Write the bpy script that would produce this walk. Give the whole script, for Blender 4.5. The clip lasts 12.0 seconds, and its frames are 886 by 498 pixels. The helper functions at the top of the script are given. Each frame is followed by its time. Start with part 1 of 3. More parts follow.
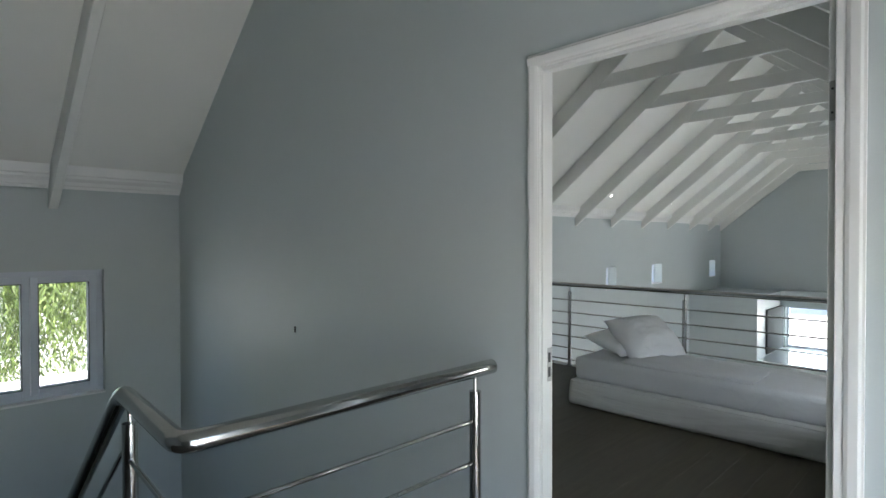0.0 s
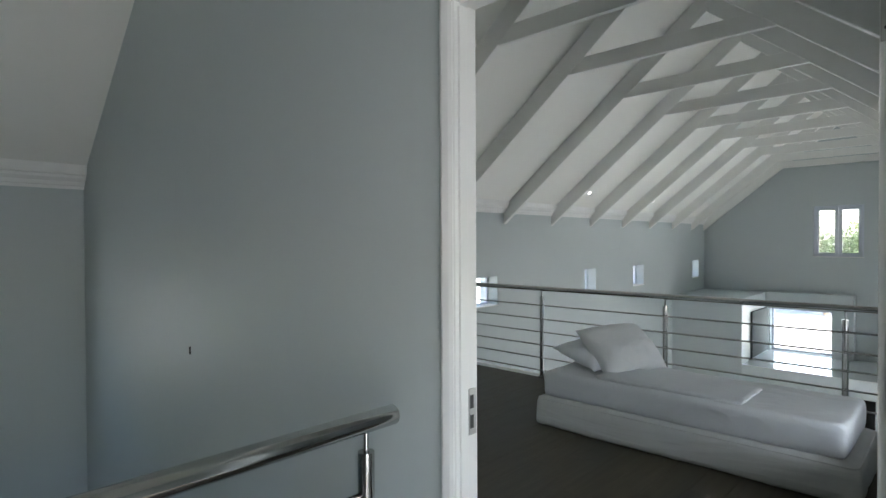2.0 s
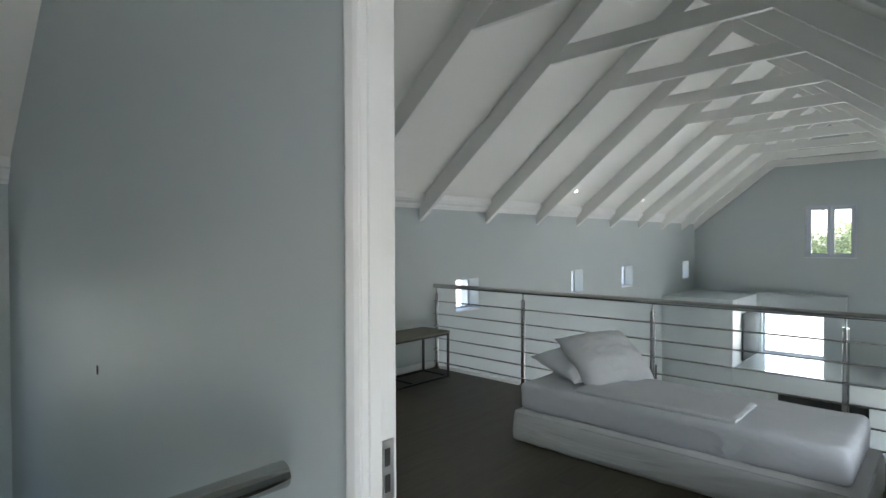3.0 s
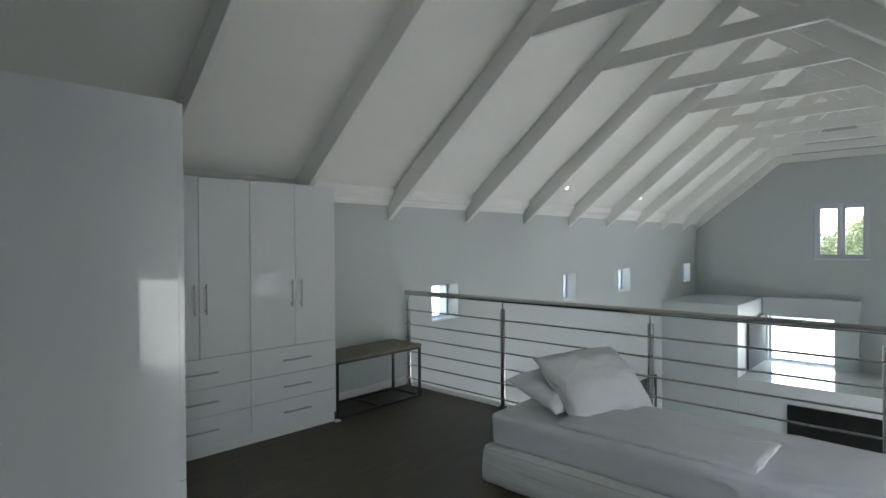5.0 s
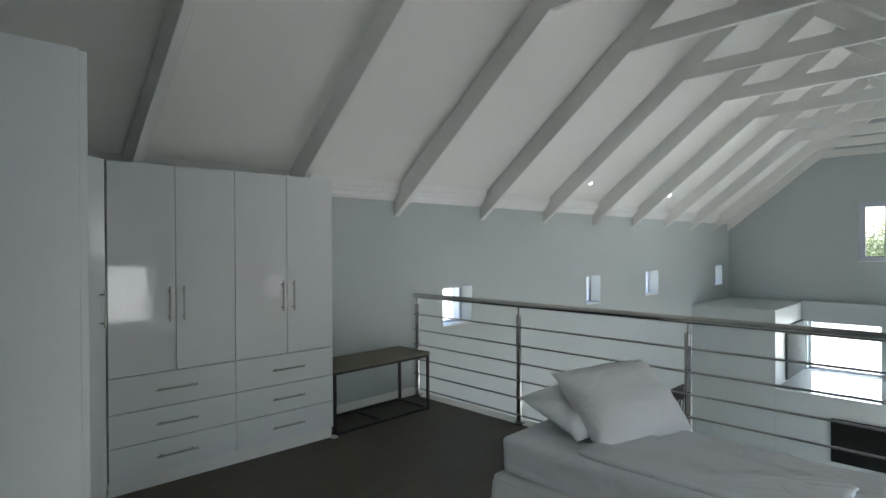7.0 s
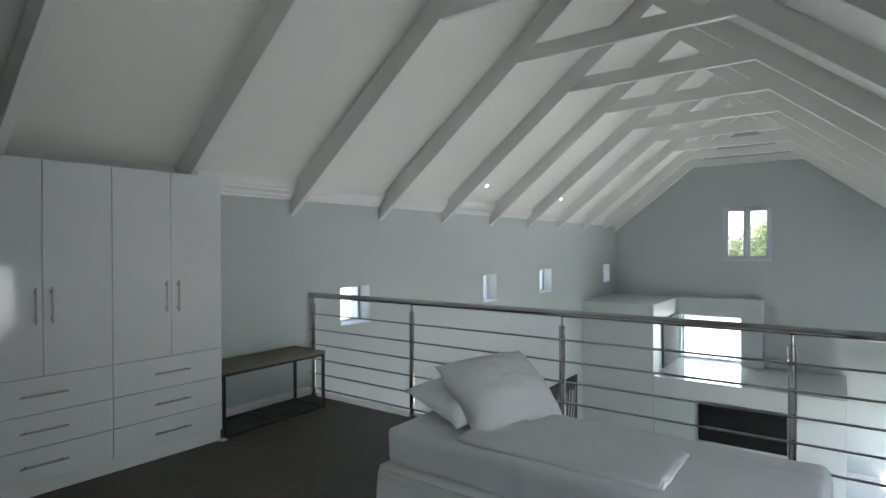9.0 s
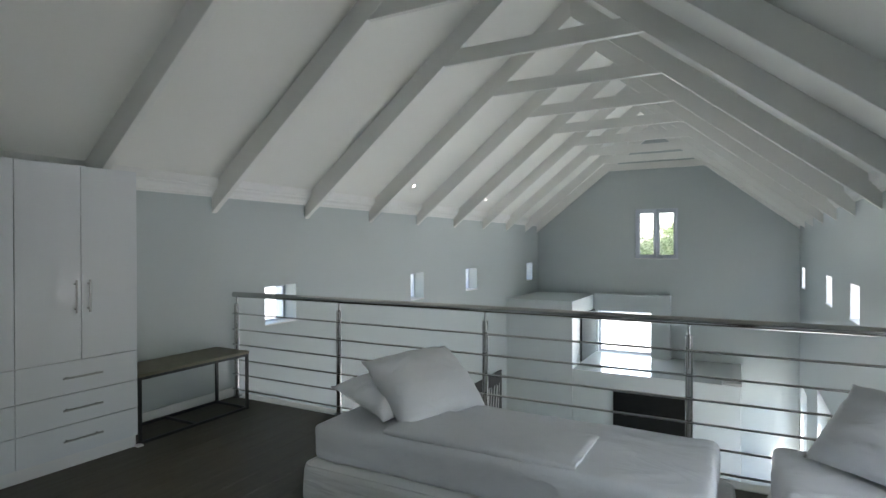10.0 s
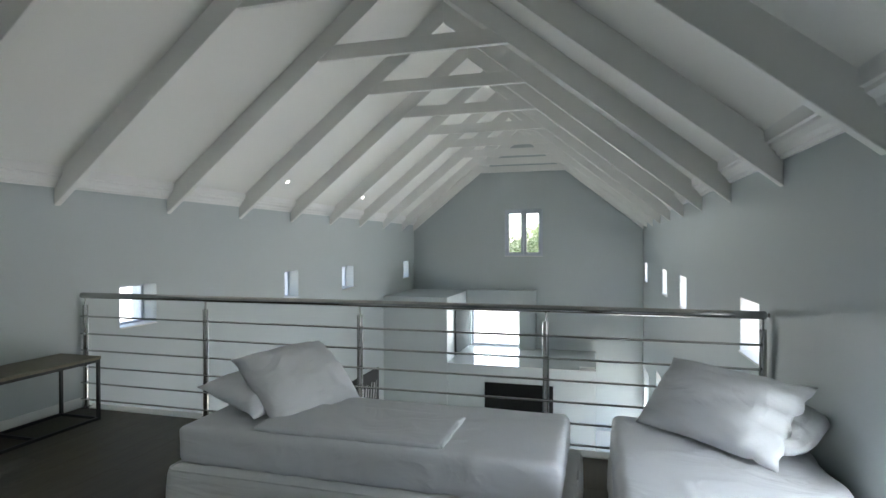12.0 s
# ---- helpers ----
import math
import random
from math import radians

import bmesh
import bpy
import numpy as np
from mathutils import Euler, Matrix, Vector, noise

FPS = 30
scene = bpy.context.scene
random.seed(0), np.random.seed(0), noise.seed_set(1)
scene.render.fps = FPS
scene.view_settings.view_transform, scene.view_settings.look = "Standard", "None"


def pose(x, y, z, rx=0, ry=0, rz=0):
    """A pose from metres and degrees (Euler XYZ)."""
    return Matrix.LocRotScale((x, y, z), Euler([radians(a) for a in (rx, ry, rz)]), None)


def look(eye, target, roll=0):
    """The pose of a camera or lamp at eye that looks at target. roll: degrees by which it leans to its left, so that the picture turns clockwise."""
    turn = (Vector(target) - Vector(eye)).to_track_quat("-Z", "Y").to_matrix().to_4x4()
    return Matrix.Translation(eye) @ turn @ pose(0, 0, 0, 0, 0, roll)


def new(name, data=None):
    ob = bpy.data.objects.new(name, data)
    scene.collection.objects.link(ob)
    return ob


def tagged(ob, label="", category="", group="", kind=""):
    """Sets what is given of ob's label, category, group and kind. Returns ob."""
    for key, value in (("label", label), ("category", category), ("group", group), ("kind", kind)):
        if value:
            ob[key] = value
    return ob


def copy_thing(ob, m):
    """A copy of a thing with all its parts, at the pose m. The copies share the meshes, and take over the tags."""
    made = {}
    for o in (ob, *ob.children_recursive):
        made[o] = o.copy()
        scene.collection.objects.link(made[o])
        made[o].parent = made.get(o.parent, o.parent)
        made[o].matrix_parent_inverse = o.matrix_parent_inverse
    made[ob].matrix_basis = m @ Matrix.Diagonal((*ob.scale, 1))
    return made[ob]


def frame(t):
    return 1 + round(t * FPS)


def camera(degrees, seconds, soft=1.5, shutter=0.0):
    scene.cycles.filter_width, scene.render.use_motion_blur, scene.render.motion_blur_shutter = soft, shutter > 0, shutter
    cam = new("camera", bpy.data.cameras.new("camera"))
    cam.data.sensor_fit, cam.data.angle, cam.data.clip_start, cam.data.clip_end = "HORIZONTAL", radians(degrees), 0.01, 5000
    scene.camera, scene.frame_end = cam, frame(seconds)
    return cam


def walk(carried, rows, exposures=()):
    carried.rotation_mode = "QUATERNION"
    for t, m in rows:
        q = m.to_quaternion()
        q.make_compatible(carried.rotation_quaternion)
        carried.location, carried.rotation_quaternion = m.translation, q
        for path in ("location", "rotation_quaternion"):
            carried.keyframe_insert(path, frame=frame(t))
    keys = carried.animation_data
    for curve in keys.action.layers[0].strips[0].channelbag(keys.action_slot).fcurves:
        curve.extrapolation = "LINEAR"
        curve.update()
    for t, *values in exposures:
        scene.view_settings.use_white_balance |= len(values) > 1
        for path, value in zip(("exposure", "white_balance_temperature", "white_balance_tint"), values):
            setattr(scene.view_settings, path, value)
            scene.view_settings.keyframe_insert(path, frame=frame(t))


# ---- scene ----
cam = camera(78.0, 12.0)
# time, eye, target, roll
ROWS = [
    (0, (-1.656, 0.484, 1.467), (-0.243, 1.899, 1.439), -0.1),
    (0.5, (-1.494, 0.507, 1.474), (-0.077, 1.918, 1.445), -0.1),
    (1, (-1.365, 0.573, 1.471), (0.059, 1.977, 1.442), -0.2),
    (1.5, (-1.211, 0.627, 1.469), (0.221, 2.024, 1.441), -0.3),
    (2, (-1.059, 0.681, 1.466), (0.388, 2.061, 1.44), -0.3),
    (2.5, (-0.875, 0.721, 1.487), (0.582, 2.09, 1.456), -0.2),
    (3, (-0.68, 0.801, 1.476), (0.786, 2.16, 1.447), -0.2),
    (3.5, (-0.474, 0.797, 1.467), (0.984, 2.165, 1.447), -0.8),
    (5.5, (0.149, 1.188, 1.449), (1.617, 2.546, 1.431), -0.3),
    (6, (0.268, 1.277, 1.429), (1.699, 2.674, 1.416), -0.4),
    (6.5, (0.37, 1.317, 1.432), (1.776, 2.739, 1.419), -0.3),
    (8.5, (0.459, 1.169, 1.422), (1.998, 2.446, 1.412), -0.3),
    (9, (0.419, 1.123, 1.425), (2.042, 2.292, 1.412), -0.2),
    (9.5, (0.375, 1.086, 1.42), (2.075, 2.14, 1.408), -0.2),
    (10, (0.351, 1.069, 1.415), (2.113, 2.015, 1.4), -0.1),
    (10.5, (0.332, 1.046, 1.406), (2.147, 1.887, 1.39), -0.1),
    (11, (0.308, 1.031, 1.399), (2.168, 1.766, 1.384), -0.1),
    (11.5, (0.296, 1.024, 1.391), (2.192, 1.659, 1.375), -0.1),
    (12, (0.272, 1.005, 1.384), (2.199, 1.541, 1.367), -0.1),
]
walk(cam, [(t, look(eye, target, roll)) for t, eye, target, roll in ROWS], exposures=[(0.0, 2.62), (12.0, 2.62)])

# ---- plan (metres) ----
YS, YN = 0.0, 5.23            # long walls, inner faces
XW0, XW1 = 0.0, 0.08          # partition with the door
XG = 12.85                    # far gable, inner face
XB = -4.2                     # end of the landing, behind the camera
ZG = -2.75                    # ground floor
XE = 4.03                     # edge of the loft slab
MID = (YS + YN) / 2
SLOPE = 0.81
ZR = 1.705                    # underside of a rafter at the wall
ZC = 1.935                    # ceiling at the wall
WT = 0.30                     # thickness of the outer walls


def roof(y, base=ZC):
    return base + SLOPE * (MID - YS - abs(y - MID))


# ---- world and lights ----
world = bpy.data.worlds.new("world")
scene.world = world
world.use_nodes = True
wn = world.node_tree.nodes
sky = wn.new("ShaderNodeTexSky")
sky.sky_type = "NISHITA"
sky.sun_disc = False
sky.sun_elevation = radians(56)
sky.sun_rotation = radians(222)
world.node_tree.links.new(sky.outputs[0], wn["Background"].inputs[0])
wn["Background"].inputs[1].default_value = 0.15
sun = new("sun", bpy.data.lights.new("sun", "SUN"))
sun.data.energy, sun.data.angle, sun.data.color = 4.5, radians(0.5), (1.0, 0.97, 0.93)
sun.matrix_world = look((0, 0, 0), (0.45, 0.50, -1.0))


def window_lamp(name, centre, towards, w, h, power, colour=(0.90, 0.97, 0.965)):
    lamp = new(name, bpy.data.lights.new(name, "AREA"))
    lamp.data.shape, lamp.data.size, lamp.data.size_y = "RECTANGLE", w, h
    lamp.data.energy, lamp.data.color = power, colour
    lamp.matrix_world = look(centre, Vector(centre) + Vector(towards))
    return lamp


# skylight at the windows, and at the added landing doors
LAMPS = [
    ((2.05, -0.22, 0.80), (0, 1, -0.35), 0.92, 0.78, 3.5),
    # lamp in the added, unseen doors, to brighten the landing
    ((-1.25, -0.20, 0.80), (0, 1, -0.1), 1.4, 1.5, 1.6),
    ((12.07, -0.20, -1.97), (0, 1, -0.5), 1.0, 1.5, 0.8),
    ((9.40, -0.20, -1.75), (0, 1, -0.5), 1.5, 1.9, 0.9),
    ((6.20, -0.20, -1.68), (0, 1, -0.5), 1.9, 2.0, 1.0),
    ((XG + 0.22, 3.24, -0.51), (-1, 0, 0), 1.1, 0.92, 3.8),
    ((XG + 0.22, 2.59, 1.65), (-1, 0, 0), 0.85, 1.0, 4.2),
    ((-0.995, YN + 0.22, 0.80), (0, -1, 0), 0.85, 0.9, 0.36, (0.60, 0.87, 1.0)),
]
for at, towards, w, h, power, *tint in LAMPS:
    window_lamp("window_skylight", at, towards, w, h, power, *tint)


# ---- materials ----
def material(name, colour, rough=0.5, metal=0.0, vary=0.06, scale=6.0, bump=0.0, bump_scale=80.0, coat=0.0, spec=0.5):
    m = bpy.data.materials.new(name)
    m.use_nodes = True
    nt = m.node_tree
    b = nt.nodes["Principled BSDF"]
    b.inputs["Roughness"].default_value = rough
    b.inputs["Metallic"].default_value = metal
    b.inputs["Coat Weight"].default_value = coat
    b.inputs["Coat Roughness"].default_value = 0.025
    b.inputs["Specular IOR Level"].default_value = spec
    tc = nt.nodes.new("ShaderNodeTexCoord")
    big = nt.nodes.new("ShaderNodeTexNoise")
    big.inputs["Scale"].default_value = scale
    big.inputs["Detail"].default_value = 6.0
    nt.links.new(tc.outputs["Object"], big.inputs["Vector"])
    ramp = nt.nodes.new("ShaderNodeMapRange")
    ramp.inputs["To Min"].default_value, ramp.inputs["To Max"].default_value = 1 - vary, 1 + vary
    nt.links.new(big.outputs["Fac"], ramp.inputs["Value"])
    mul = nt.nodes.new("ShaderNodeVectorMath")
    mul.operation = "SCALE"
    mul.inputs[0].default_value = colour
    nt.links.new(ramp.outputs[0], mul.inputs["Scale"])
    nt.links.new(mul.outputs[0], b.inputs["Base Color"])
    if bump:
        fine = nt.nodes.new("ShaderNodeTexNoise")
        fine.inputs["Scale"].default_value = bump_scale
        fine.inputs["Detail"].default_value = 4.0
        nt.links.new(tc.outputs["Object"], fine.inputs["Vector"])
        bn = nt.nodes.new("ShaderNodeBump")
        bn.inputs["Strength"].default_value = bump
        bn.inputs["Distance"].default_value = 0.004
        nt.links.new(fine.outputs["Fac"], bn.inputs["Height"])
        nt.links.new(bn.outputs[0], b.inputs["Normal"])
    return m


def wrinkled(m, scale, distance, stretch=(1.0, 1.0, 1.0)):
    """Adds soft cloth wrinkles under the weave of a material."""
    nt = m.node_tree
    bn = next(k for k in nt.nodes if k.type == "BUMP")
    tc = next(k for k in nt.nodes if k.type == "TEX_COORD")
    mp = nt.nodes.new("ShaderNodeMapping")
    mp.inputs["Scale"].default_value = stretch
    nz = nt.nodes.new("ShaderNodeTexNoise")
    nz.inputs["Scale"].default_value, nz.inputs["Detail"].default_value, nz.inputs["Distortion"].default_value = scale, 2.5, 1.4
    rid = nt.nodes.new("ShaderNodeMath")
    rid.operation = "PINGPONG"
    rid.inputs[1].default_value = 0.16
    b2 = nt.nodes.new("ShaderNodeBump")
    b2.inputs["Strength"].default_value, b2.inputs["Distance"].default_value = 0.7, distance
    nt.links.new(tc.outputs["Object"], mp.inputs["Vector"])
    nt.links.new(mp.outputs[0], nz.inputs["Vector"])
    nt.links.new(nz.outputs["Fac"], rid.inputs[0])
    nt.links.new(rid.outputs[0], b2.inputs["Height"])
    nt.links.new(b2.outputs[0], bn.inputs["Normal"])


def glass_material(name):
    m = bpy.data.materials.new(name)
    m.use_nodes = True
    nt = m.node_tree
    out = nt.nodes["Material Output"]
    tr, gl, mix, fr = (nt.nodes.new("ShaderNode" + k) for k in ("BsdfTransparent", "BsdfGlossy", "MixShader", "LayerWeight"))
    gl.inputs["Roughness"].default_value = 0.02
    pw, ad = nt.nodes.new("ShaderNodeMath"), nt.nodes.new("ShaderNodeMath")
    pw.operation, ad.operation = "POWER", "MULTIPLY_ADD"
    pw.inputs[1].default_value, ad.inputs[1].default_value, ad.inputs[2].default_value = 5.0, 0.5, 0.03
    fr.inputs["Blend"].default_value = 0.5
    nt.links.new(fr.outputs["Facing"], pw.inputs[0])
    nt.links.new(pw.outputs[0], ad.inputs[0])
    nt.links.new(ad.outputs[0], mix.inputs[0])
    nt.links.new(tr.outputs[0], mix.inputs[1])
    nt.links.new(gl.outputs[0], mix.inputs[2])
    nt.links.new(mix.outputs[0], out.inputs[0])
    return m


PAINT = material("blue_grey_wall_paint", (0.50, 0.545, 0.55), 0.43, vary=0.03, scale=1.2, bump=0.07, bump_scale=140, spec=0.22)
CEIL = material("white_ceiling_paint", (0.80, 0.80, 0.76), 0.6, vary=0.02, scale=1.5, bump=0.06)
BEAM = material("white_beam_paint", (0.79, 0.79, 0.76), 0.5, vary=0.03, scale=3.0, bump=0.08)
TRIM = material("white_gloss_trim", (0.79, 0.79, 0.775), 0.38, vary=0.03, scale=4.0, bump=0.04)
GLOSS = material("white_gloss_board", (0.76, 0.78, 0.80), 0.5, vary=0.015, scale=2.0, coat=0.75, spec=0.25)
STEEL = material("polished_steel", (0.50, 0.50, 0.49), 0.13, 1.0, vary=0.05, scale=20.0)
BRUSHED = material("brushed_steel", (0.46, 0.46, 0.45), 0.38, 1.0, vary=0.06, scale=30.0)
DARKGAP = material("dark_gap", (0.05, 0.05, 0.05), 0.8)
LINEN = material("white_linen", (0.765, 0.775, 0.805), 0.85, vary=0.03, scale=5.0, bump=0.15, bump_scale=300)
DIVAN = material("white_divan_cover", (0.76, 0.755, 0.74), 0.9, vary=0.04, scale=5.0, bump=0.2, bump_scale=300)
wrinkled(DIVAN, 2.4, 0.028, (2.2, 0.3, 3.0))
wrinkled(LINEN, 4.5, 0.026, (1.0, 0.6, 1.0))
ALU = material("white_aluminium_frame", (0.56, 0.60, 0.67), 0.35, vary=0.02)
BLACK = material("black_metal", (0.025, 0.025, 0.025), 0.4, vary=0.1)
GREYTOP = material("grey_wood_top", (0.150, 0.135, 0.090), 0.5, vary=0.2, scale=14.0, bump=0.1)
FLOOR = material("dark_wood_floor", (0.085, 0.075, 0.062), 0.45, vary=0.2, scale=5.0)
TILE = material("pale_ground_floor", (0.70, 0.70, 0.68), 0.35, vary=0.05)
GLASS = glass_material("window_glass")


# ---- helpers ----
def obj(name, bm, mat, parent=None, smooth=False):
    me = bpy.data.meshes.new(name)
    bmesh.ops.recalc_face_normals(bm, faces=bm.faces)
    bm.to_mesh(me)
    bm.free()
    if smooth:
        me.shade_smooth()
    if smooth == "edges":
        me.set_sharp_from_angle(angle=radians(40))
    me.materials.append(mat)
    ob = new(name, me)
    if parent:
        ob.parent = parent
    return ob


def part(name, bm, mat, parent, label="", smooth=False):
    ob = obj(name, bm, mat, parent, smooth)
    if label:
        ob["label"] = label
    return ob


def empty(name, label, category, at=(0, 0, 0), group="", kind=""):
    ob = new(name)
    ob.empty_display_size = 0.1
    ob.location = at
    return tagged(ob, label, category, group, kind)


def structure(ob, label, category):
    return tagged(ob, label, category, kind="structure")


def box(bm, x0, x1, y0, y1, z0, z1, bevel=0.0):
    r = bmesh.ops.create_cube(bm, size=1)
    vs = r["verts"]
    for v in vs:
        v.co = ((x0 + x1) / 2 + v.co.x * (x1 - x0), (y0 + y1) / 2 + v.co.y * (y1 - y0), (z0 + z1) / 2 + v.co.z * (z1 - z0))
    if bevel:
        es = list({e for v in vs for e in v.link_edges})
        bmesh.ops.bevel(bm, geom=es, offset=bevel, segments=2, affect="EDGES", profile=0.5)
    return bm


def cuboid(*a, bevel=0.0):
    return box(bmesh.new(), *a, bevel=bevel)


def rod(bm, a, b, r, seg=16, r2=None):
    a, b = Vector(a), Vector(b)
    d = b - a
    m = Matrix.Translation((a + b) / 2) @ d.to_track_quat("Z", "Y").to_matrix().to_4x4()
    bmesh.ops.create_cone(bm, cap_ends=True, segments=seg, radius1=r, radius2=r if r2 is None else r2, depth=d.length, matrix=m)
    return bm


def tube(bm, path, r, seg=18):
    """A round tube along a path of points, with mitred rings and capped ends."""
    path = [Vector(p) for p in path]
    rings = []
    for i, p in enumerate(path):
        d = (path[min(i + 1, len(path) - 1)] - path[max(i - 1, 0)]).normalized()
        side = d.cross(Vector((0, 0, 1)))
        side = side.normalized() if side.length > 0.01 else Vector((1, 0, 0))
        up = side.cross(d).normalized()
        rings.append([bm.verts.new(p + r * (math.cos(6.28318 * k / seg) * side + math.sin(6.28318 * k / seg) * up)) for k in range(seg)])
    for a, b in zip(rings, rings[1:]):
        for k in range(seg):
            bm.faces.new((a[k], a[(k + 1) % seg], b[(k + 1) % seg], b[k]))
    bm.faces.new(rings[0])
    bm.faces.new(rings[-1])
    return bm


def rounded(points, radius, n=6):
    """A polyline with its corners rounded."""
    pts = [Vector(p) for p in points]
    out = [pts[0]]
    for a, b, c in zip(pts, pts[1:], pts[2:]):
        u, w = (a - b).normalized(), (c - b).normalized()
        p, q = b + u * radius, b + w * radius
        for k in range(n + 1):
            s = k / n
            out.append((1 - s) ** 2 * p + 2 * s * (1 - s) * b + s * s * q)
    return out + [pts[-1]]


def prism(bm, outline, axis, lo, hi):
    """An outline of 2D points, pushed along an axis from lo to hi."""
    def at(p, h):
        return {"x": (h, p[0], p[1]), "y": (p[0], h, p[1]), "z": (p[0], p[1], h)}[axis]
    a = [bm.verts.new(at(p, lo)) for p in outline]
    b = [bm.verts.new(at(p, hi)) for p in outline]
    bm.faces.new(a)
    bm.faces.new(b[::-1])
    for k in range(len(a)):
        j = (k + 1) % len(a)
        bm.faces.new((a[k], b[k], b[j], a[j]))
    return bm


def pierced(bm, axis, t0, t1, u0, u1, z0, z1, holes):
    """A wall slab across axis ('x' or 'y') from t0 to t1 with rectangular holes (u0, u1, z0, z1)."""
    us = sorted({u0, u1, *[h[0] for h in holes], *[h[1] for h in holes]})
    zs = sorted({z0, z1, *[h[2] for h in holes], *[h[3] for h in holes]})
    for a, b in zip(us, us[1:]):
        run = None
        for c, d in zip(zs, zs[1:]):
            um, zm = (a + b) / 2, (c + d) / 2
            solid = not any(h[0] < um < h[1] and h[2] < zm < h[3] for h in holes)
            if solid:
                run = (run[0], d) if run else (c, d)
            if run and (not solid or d == zs[-1]):
                if axis == "x":
                    box(bm, t0, t1, a, b, *run)
                else:
                    box(bm, a, b, t0, t1, *run)
                run = None
    return bm


# ---- the large structure ----
SLITS_N = [(4.33, 4.77), (7.11, 7.485), (8.935, 9.405), (12.06, 12.46)]
SLITS_S = [(4.16, 4.64), (7.04, 7.56), (8.81, 9.34), (11.9, 12.45)]
SZ0, SZ1 = 0.606, 1.004
LAND_WIN = (-1.445, -0.545, 0.329, 1.26)
LOUVRE = (1.59, 2.58, 0.38, 1.22)
# unseen opening, added to let light onto the landing
ADDED_DOOR = (-2.05, -0.45, 0.0, 1.75)
FRENCH = [(11.55, 12.6, ZG, -1.2), (8.6, 10.2, ZG, -0.75), (5.2, 7.2, ZG, -0.6)]
GW = (2.155, 3.025, 1.10, 2.186)
BIGW = (2.66, 3.82, -0.99, -0.03)

structure(obj("wall_north", pierced(bmesh.new(), "y", YN, YN + WT, XB - WT, XG + WT, ZG, ZC + 0.1, [(a, b, SZ0, SZ1) for a, b in SLITS_N] + [LAND_WIN]), PAINT), "pale blue-grey painted long wall with small square windows", "wall")
structure(obj("wall_south", pierced(bmesh.new(), "y", YS - WT, YS, XB - WT, XG + WT, ZG, ZC + 0.1, [(a, b, SZ0, SZ1) for a, b in SLITS_S] + [LOUVRE, ADDED_DOOR] + FRENCH), PAINT), "pale blue-grey painted long wall with slit windows", "wall")
bm = pierced(bmesh.new(), "x", XG, XG + WT, YS, YN, ZG, ZC, [(GW[0], GW[1], GW[2], ZC), BIGW])
prism(bm, [(YS, ZC), (GW[0], ZC), (GW[0], roof(GW[0]))], "x", XG, XG + WT)
prism(bm, [(GW[1], ZC), (YN, ZC), (GW[1], roof(GW[1]))], "x", XG, XG + WT)
prism(bm, [(GW[0], GW[3]), (GW[1], GW[3]), (GW[1], roof(GW[1])), (MID, roof(MID)), (GW[0], roof(GW[0]))], "x", XG, XG + WT)
structure(obj("wall_gable_east", bm, PAINT), "pale blue-grey gable wall at the far end of the void", "wall")
bm = pierced(bmesh.new(), "x", XB - WT, XB, YS, YN, ZG, ZC, [])
prism(bm, [(YS, ZC), (YN, ZC), (MID, roof(MID))], "x", XB - WT, XB)
structure(obj("wall_west", bm, PAINT), "plain blue-grey end wall of the landing", "wall")
DOOR = (0.725, 1.68, 0.0, 2.12)
bm = pierced(bmesh.new(), "x", XW0, XW1, YS, YN, ZG, ZC, [(DOOR[0], DOOR[1], 0.0, ZC)])
prism(bm, [(YS, ZC), (DOOR[0], ZC), (DOOR[0], roof(DOOR[0]))], "x", XW0, XW1)
prism(bm, [(DOOR[0], DOOR[3]), (DOOR[1], DOOR[3]), (DOOR[1], roof(DOOR[1])), (DOOR[0], roof(DOOR[0]))], "x", XW0, XW1)
prism(bm, [(DOOR[1], ZC), (YN, ZC), (MID, roof(MID)), (DOOR[1], roof(DOOR[1]))], "x", XW0, XW1)
structure(obj("wall_partition", bm, PAINT), "blue-grey painted partition between landing and loft bedroom", "wall")

bm = bmesh.new()
for s in (-1, 1):
    y0 = YS - WT if s < 0 else YN + WT
    zo = ZC - SLOPE * WT
    prism(bm, [(y0, zo), (MID, roof(MID)), (MID, roof(MID) + 0.15), (y0, zo + 0.15)], "x", XB - WT, XG + WT)
structure(obj("ceiling", bm, CEIL), "white painted sloping ceiling between the trusses", "ceiling")
structure(obj("floor_ground", cuboid(XB - WT, XG + WT, YS - WT, YN + WT, ZG - 0.2, ZG), TILE), "pale tiled ground floor below the void", "floor")
structure(obj("floor_loft", cuboid(XW1, XE - 0.1, YS, YN, -0.25, -0.0125), CEIL), "concrete loft slab with a white edge", "floor")
structure(obj("floor_landing", box(box(bmesh.new(), XB, XW0, YS, 1.84, -0.25, 0.0), XB, -1.2, 1.84, 2.5, -0.25, 0.0), FLOOR), "dark wood landing floor beside the stairwell", "floor")

GREYP = material("grey_panel_paint", (0.12, 0.132, 0.135), 0.9, vary=0.05, spec=0.05)
tagged(obj("panel_door", cuboid(11.46, 12.74, 3.830, 3.866, -0.96, -0.01, bevel=0.004), GREYP), "flat dark grey panel mounted on the wall beside the window", "panel")
STONE = material("polished_pale_stone", (0.60, 0.625, 0.625), 0.07, vary=0.05, scale=9.0, coat=0.6, spec=0.9)
structure(obj("ledge_top", cuboid(10.85, XG, 0.985, 3.868, -1.015, -0.993, bevel=0.004), STONE), "polished pale stone top of the deep ledge", "ledge top")
